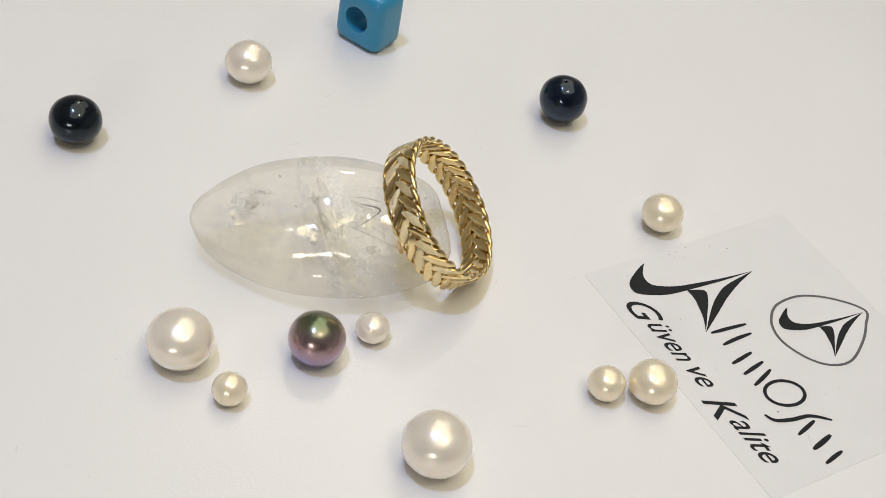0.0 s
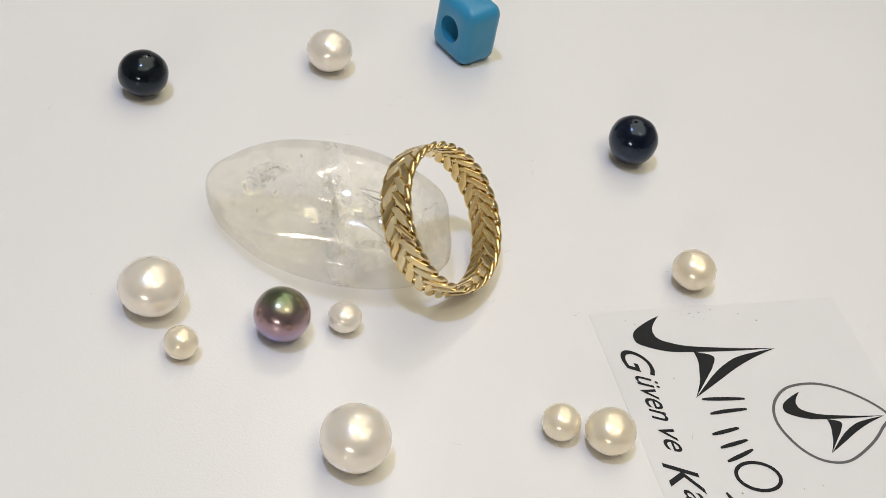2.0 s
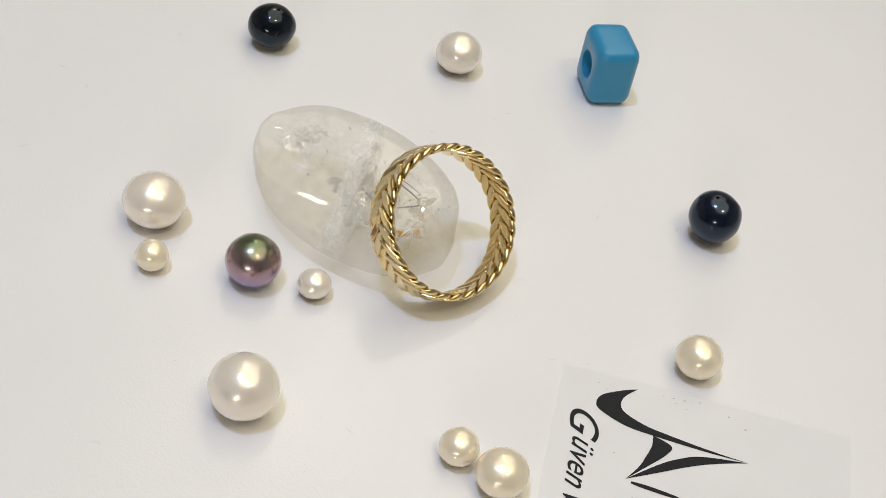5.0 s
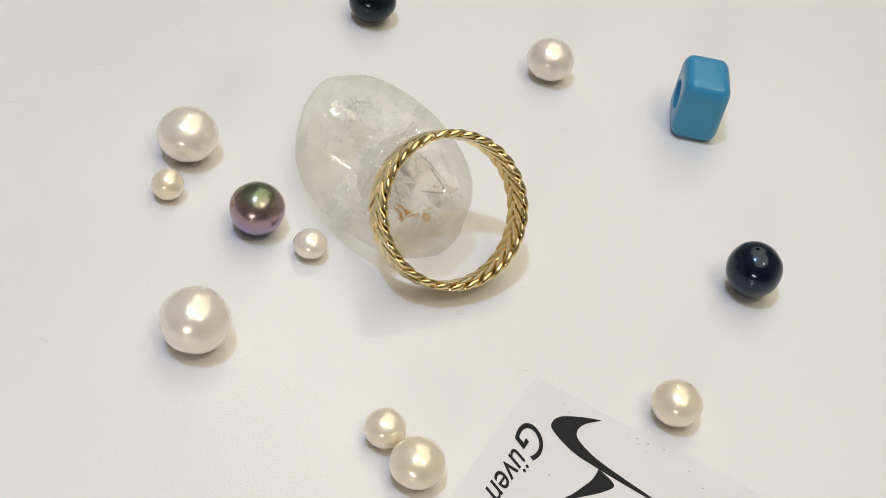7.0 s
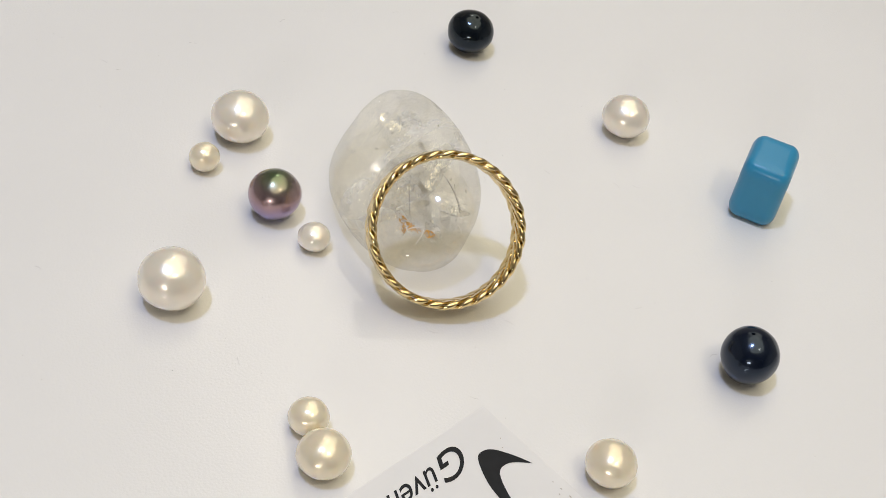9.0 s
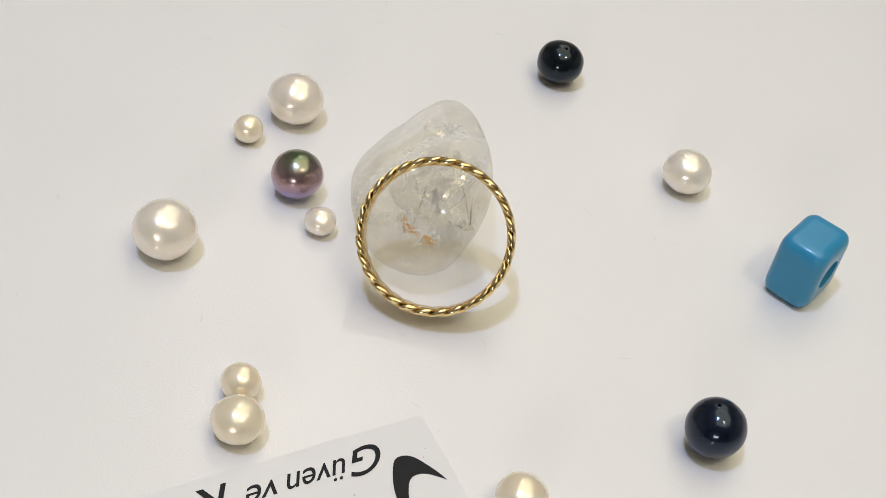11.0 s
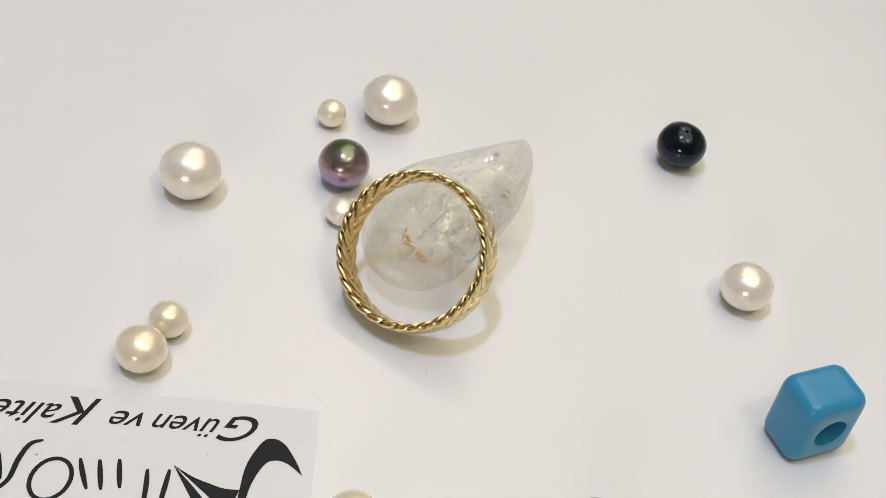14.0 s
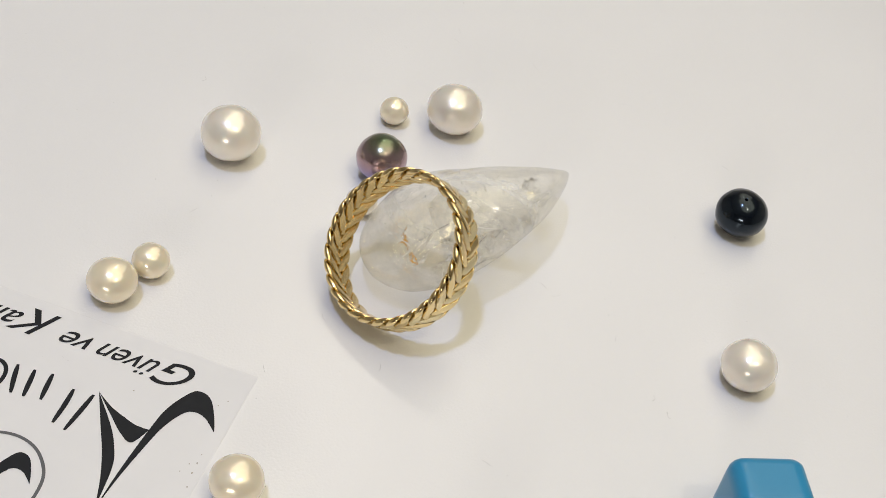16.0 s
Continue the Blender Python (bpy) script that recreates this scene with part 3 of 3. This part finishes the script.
def flakes(count, seed, size):
    """Tiny bright fracture flakes scattered under the stone's surface."""
    bm = bmesh.new()
    rnd = random.Random(seed)
    for k in range(count):
        d = Vector((rnd.gauss(0, 1), rnd.gauss(0, 1), rnd.gauss(0, 1) + 0.5)).normalized()
        if noise.noise(d * 2.3 + Vector((seed, 0, 0))) < -0.12:
            continue
        p = stone_point(d) * rnd.uniform(0.62, 0.96) + Vector((0, 0, LIFT + 0.0002))
        if p.z < 0.0012:
            continue
        q = Euler((rnd.uniform(0, 6.3), rnd.uniform(0, 6.3), rnd.uniform(0, 6.3))).to_matrix()
        r = size * rnd.uniform(0.3, 1.0) ** 1.6
        n = rnd.choice((4, 5, 6))
        bm.faces.new([bm.verts.new(p + q @ Vector((math.cos(2 * math.pi * j / n) * r * rnd.uniform(0.5, 1.3), 0.45 * math.sin(2 * math.pi * j / n) * r * rnd.uniform(0.5, 1.3), 0))) for j in range(n)])
    return bm


M_FIBRE = material("white_fibre", (0.98, 0.97, 0.95), 0.2, Specular_IOR_Level=1.0)
for pts, r in (([(9.6, -5.4, 4.6), (9.6, -4.6, 5.8), (9.8, -2.8, 6.0)], 0.08), ([(9.9, -2.7, 5.9), (10.4, -3.2, 4.8), (10.6, -3.8, 3.8)], 0.08), ([(4.0, -4.2, 3.4), (6.5, -4.0, 3.2), (8.4, -3.4, 3.2)], 0.05), ([(9.0, 2.0, 5.4), (9.8, 2.6, 4.6), (10.0, 2.8, 3.8)], 0.05), ([(-1.0, 3.0, 7.0), (0.6, 2.2, 7.4), (1.6, 1.0, 7.4)], 0.05)):
    inclusion("white_fibre", tube(pts, r), M_FIBRE, Matrix(), "bright white hairline crack in the crystal")
M_FLAKE = material("fracture_glint", (0.98, 0.97, 0.95), 0.12, 0.25)
M_SMOKE = material("grey_fracture", (0.42, 0.41, 0.40), 0.25)
tagged(part("fracture_flakes", flakes(190, 3, 0.42 * mm), M_FLAKE, crystal, "tiny bright fracture flakes"), kind="stuff")
M_NICK = material("surface_nick", (0.55, 0.53, 0.50), 0.5)


def nicks(count, seed):
    """Short scratches and pits in the polished skin."""
    bm = bmesh.new()
    rnd = random.Random(seed)
    for k in range(count):
        d = Vector((rnd.gauss(0, 1), rnd.gauss(0, 1), abs(rnd.gauss(0, 1)))).normalized()
        p = stone_point(d) * 1.006 + Vector((0, 0, LIFT + STONE_SETTLE))
        q = stone_point((d + Vector((rnd.uniform(-1, 1), rnd.uniform(-1, 1), rnd.uniform(-0.6, 0.6))) * rnd.uniform(0.01, 0.05)).normalized()) * 1.006 + Vector((0, 0, LIFT + STONE_SETTLE))
        if min(p.z, q.z) < 0.0015:
            continue
        s = (q - p).cross(d).normalized() * rnd.uniform(0.02, 0.05) * mm
        bm.faces.new([bm.verts.new(v) for v in (p + s, p - s, q - s * 0.3, q + s * 0.3)])
    return bm


tagged(part("surface_nicks", nicks(150, 21), M_NICK, crystal, "fine pale scratches and pits"), kind="stuff")
tagged(part("grey_fractures", flakes(28, 9, 0.24 * mm), M_SMOKE, crystal, "tiny grey fracture specks"), kind="stuff")
mover(crystal)

# ---- printed label ----
LABEL_ANGLE = -55.34
label_thing = empty("printed_label", pose(26.0 * mm, 7.7 * mm, 0, 0, 0, LABEL_ANGLE))
tagged(label_thing, "white plastic film label with black printed logo and slogan", "label")


def curl(x, y):
    """Height of the film over the platter; x, y and the result in mm."""
    return 0.01


def on_film(x, y, up):
    z = curl(x, y)
    if up < 0:
        return Vector(((x + 0.25 + 0.44 * z) * mm, (y - 0.55 - 0.12 * z) * mm, 0.002 * mm))
    return Vector(((x + 0.25 + 0.44 * z) * mm, (y - 0.55 - 0.12 * z) * mm, (z + up) * mm))


def film_mesh():
    bm = bmesh.new()
    nx, ny = 8, 8
    layers = [[[bm.verts.new(on_film(41.0 * i / nx, 36.6 * j / ny, h)) for j in range(ny + 1)] for i in range(nx + 1)] for h in (-9.0, 0.04)]
    for k, g in enumerate(layers):
        for i in range(nx):
            for j in range(ny):
                q = [g[i][j], g[i + 1][j], g[i + 1][j + 1], g[i][j + 1]]
                bm.faces.new(q if k else q[::-1])
    lo, up = layers
    edge = [(i, 0) for i in range(nx)] + [(nx, j) for j in range(ny)] + [(i, ny) for i in range(nx, 0, -1)] + [(0, j) for j in range(ny, 0, -1)]
    for (i, j), (k, l) in zip(edge, edge[1:] + edge[:1]):
        bm.faces.new((lo[i][j], lo[k][l], up[k][l], up[i][j]))
    bmesh.ops.recalc_face_normals(bm, faces=bm.faces)
    return bm


part("film", film_mesh(), M_PAPER, label_thing, smooth=False)


def spline(points, n=10, closed=True):
    """Catmull-Rom through the points."""
    out = []
    pts = [Vector((*p, 0)) for p in points]
    m = len(pts)
    for k in range(m if closed else m - 1):
        p0, p1, p2, p3 = (pts[(k - 1) % m] if closed or k else pts[0]), pts[k], pts[(k + 1) % m], (pts[(k + 2) % m] if closed or k + 2 < m else pts[-1])
        for i in range(n):
            t = i / n
            out.append(0.5 * (2 * p1 + (p2 - p0) * t + (2 * p0 - 5 * p1 + 4 * p2 - p3) * t * t + (3 * p1 - p0 - 3 * p2 + p3) * t ** 3))
    if not closed:
        out.append(pts[-1])
    return out


INK = 0.075


def flat_shape(paths, scale=1.0, shift=(0, 0)):
    """Flat print from runs of edge curves; each path is a list of open curves joined at their ends."""
    bm = bmesh.new()
    for curves in paths:
        pts = []
        for c in curves:
            pts += spline(c, 8, False)[:-1]
        f = bm.faces.new([bm.verts.new(on_film(p.x * scale + shift[0], p.y * scale + shift[1], INK)) for p in pts])
        f.normal_update()
    bmesh.ops.triangulate(bm, faces=bm.faces)
    for f in bm.faces:
        f.normal_update()
        if f.normal.z < 0:
            f.normal_flip()
    return bm


def stroke(points, width, closed=False, n=8, taper=False):
    """A printed line of a given width along a smooth curve."""
    bm = bmesh.new()
    pts = spline(points, n, closed)
    m = len(pts)
    rows = []
    for k, p in enumerate(pts):
        a, b = (pts[(k - 1) % m], pts[(k + 1) % m]) if closed else (pts[max(k - 1, 0)], pts[min(k + 1, m - 1)])
        d = (b - a).normalized()
        w = width / 2 * (0.25 + 0.75 * math.sin(math.pi * min(max(k / (m - 1), 0.03), 0.97)) ** 0.5 if taper else 1)
        s = Vector((-d.y, d.x, 0)) * w
        rows.append((bm.verts.new(on_film(p.x + s.x, p.y + s.y, INK)), bm.verts.new(on_film(p.x - s.x, p.y - s.y, INK))))
    for (a, b), (c, d) in zip(rows, rows[1:] + (rows[:1] if closed else [])):
        bm.faces.new((a, b, d, c))
    for f in bm.faces:
        f.normal_update()
        if f.normal.z < 0:
            f.normal_flip()
    return bm


CRESCENT = [[(1.2, 9.6), (2.1, 7.6), (3.5, 5.4), (4.9, 4.75), (6.1, 5.4), (7.5, 8.6), (7.95, 12.25), (8.3, 18.7), (8.33, 23.95)],
            [(8.33, 23.95), (7.9, 19.0), (7.3, 14.5), (6.7, 11.2), (5.6, 8.6), (4.5, 7.8), (3.0, 8.1), (1.2, 9.6)]]
LEG_LEFT = [[(7.9, 12.2), (8.9, 14.6), (10.6, 13.9), (12.6, 12.2), (15.5, 9.64)], [(15.5, 9.64), (13.2, 11.0), (11.3, 11.7), (9.6, 12.2), (7.9, 12.2)]]
LEG_RIGHT = [[(8.33, 23.95), (9.16, 18.5), (10.4, 15.7), (12.2, 13.2), (15.5, 9.64)], [(15.5, 9.64), (13.2, 13.6), (11.2, 17.0), (9.6, 20.4), (8.33, 23.95)]]
part("emblem", flat_shape([CRESCENT, LEG_LEFT, LEG_RIGHT]), M_INK, label_thing, "large black swoosh emblem", False)
part("small_emblem", flat_shape([CRESCENT, LEG_LEFT, LEG_RIGHT], 0.70, (15.1, 17.3)), M_INK, label_thing, "small black swoosh emblem", False)
part("drop_outline", stroke([(20.71, 34.61), (17.2, 31.6), (14.96, 27.4), (15.0, 23.0), (16.85, 20.25), (19.3, 19.0), (22.0, 19.1), (25.2, 20.6), (27.06, 22.94), (27.3, 26.0), (25.23, 29.99), (22.9, 32.8)], 0.38, True), M_GREY_INK, label_thing, "thin grey drop-shaped outline", False)

# plain shapes in place of the brand's lettering
for xs, w in (([(15.8, 10.3), (16.0, 12.8), (16.3, 16.1)], 0.6), ([(18.2, 10.5), (18.0, 12.8), (17.95, 15.7)], 0.6), ([(21.4, 9.5), (21.1, 11.4), (20.75, 13.4)], 0.6), ([(23.5, 9.8), (23.1, 11.8), (22.7, 13.8)], 0.6), ([(25.6, 9.9), (25.0, 11.8), (24.2, 13.9)], 0.6),
              ([(30.0, 7.9), (31.3, 8.6), (32.1, 10.8), (32.6, 13.6), (34.3, 15.9)], 0.62), ([(34.4, 9.9), (33.9, 11.8), (33.4, 13.6)], 0.6), ([(37.0, 10.2), (36.6, 12.0), (36.1, 14.0)], 0.75), ([(39.4, 10.2), (39.0, 12.0), (38.7, 13.6)], 0.6)):
    part("wordmark_bar", stroke(xs, w, taper=True), M_INK, label_thing, "plain black wordmark bar", False)
part("wordmark_loop", stroke([(28.2 + 2.1 * math.cos(a * math.pi / 6) + 0.3 * math.sin(a * math.pi / 6), 12.95 + 2.75 * math.sin(a * math.pi / 6)) for a in range(12)], 0.5, True), M_INK, label_thing, "plain black wordmark loop", False)


def lettering(text, x, y, width, size, name):
    cu = bpy.data.curves.new(name, "FONT")
    cu.body, cu.size, cu.shear, cu.offset = text, 1.0, 0.5, 0.004
    tmp = bpy.data.objects.new(name, cu)
    scene.collection.objects.link(tmp)
    deps = bpy.context.evaluated_depsgraph_get()
    me = bpy.data.meshes.new_from_object(tmp.evaluated_get(deps))
    bpy.data.objects.remove(tmp)
    x0, x1 = min(v.co.x for v in me.vertices), max(v.co.x for v in me.vertices)
    y0 = min(v.co.y for v in me.vertices)
    kx = width / (x1 - x0)
    for v in me.vertices:
        v.co = on_film(x + (v.co.x - x0) * kx, y + (v.co.y - y0) * size, INK)
    me.materials.clear()
    me.materials.append(M_INK)
    return me


for text, x, y, width, size in (("G", 6.8, 1.9, 4.6, 5.4), ("üven", 11.2, 2.65, 7.5, 4.3), ("ve", 19.9, 2.75, 3.6, 4.3), ("K", 24.8, 1.4, 5.2, 5.8), ("alite", 29.0, 2.65, 7.7, 4.5)):
    capital = len(text) == 1
    part("capital_letter" if capital else "letters", lettering(text, x, y, width, size, "letters"), None, label_thing, "tall black slanted capital " + text if capital else "black slanted letters " + text, False)


def grime(count):
    """Faint brown specks stuck to the film, most of them along its top edge."""
    bm = bmesh.new()
    rnd = random.Random(12)
    for k in range(count):
        x, y = (rnd.uniform(0.6, 3.2), rnd.uniform(2, 22)) if k % 3 else (rnd.uniform(2, 38), rnd.uniform(1, 35))
        r, n = rnd.uniform(0.05, 0.20), rnd.choice((5, 6, 7))
        bm.faces.new([bm.verts.new(on_film(x + r * rnd.uniform(0.4, 1.2) * math.cos(2 * math.pi * j / n), y + r * rnd.uniform(0.5, 1.6) * math.sin(2 * math.pi * j / n), 0.055)) for j in range(n)])
    return bm


M_GRIME = material("film_grime", (0.50, 0.45, 0.38), 0.8, vary=0.3, vary_scale=900)
tagged(part("grime_specks", grime(16), M_GRIME, label_thing, "faint brown specks on the film", False), kind="stuff")
mover(label_thing)


# ---- dust on the platter ----
def dust():
    """Specks and short fibres lying on the platter."""
    bm = bmesh.new()
    rnd = random.Random(5)
    for k in range(130):
        a, d = rnd.uniform(0, 2 * math.pi), 0.075 * math.sqrt(rnd.random())
        x, y, r = d * math.cos(a), d * math.sin(a), rnd.uniform(0.02, 0.055) * mm
        bmesh.ops.create_icosphere(bm, subdivisions=1, radius=r, matrix=Matrix.Translation((x, y, r * 0.5)) @ Matrix.Diagonal((1, rnd.uniform(0.5, 1.6), 0.5, 1)))
    for k in range(22):
        a, d = rnd.uniform(0, 2 * math.pi), 0.06 * math.sqrt(rnd.random())
        p, turn = Vector((d * math.cos(a), d * math.sin(a), 0.00005)), rnd.uniform(0, 6.3)
        for s in range(7):
            q = p + Vector((math.cos(turn), math.sin(turn), 0)) * 0.18 * mm
            side = Vector((-math.sin(turn), math.cos(turn), 0)) * 0.015 * mm
            bm.faces.new([bm.verts.new(v) for v in (p + side, p - side, q - side, q + side)])
            p, turn = q, turn + rnd.uniform(-0.6, 0.6)
    return bm


mover(tagged(new("dust_specks", finish(dust(), M_DUST, "dust_specks")), "fine grey dust specks and fibres on the platter", "dust", kind="stuff"))


def motions():
    """Everything on the platter turns with it about the axle."""
    for ob, rest in MOVERS:
        walk(ob, [(t, pose(0, 0, 0, 0, 0, a) @ rest) for t, a in SPIN])


motions()
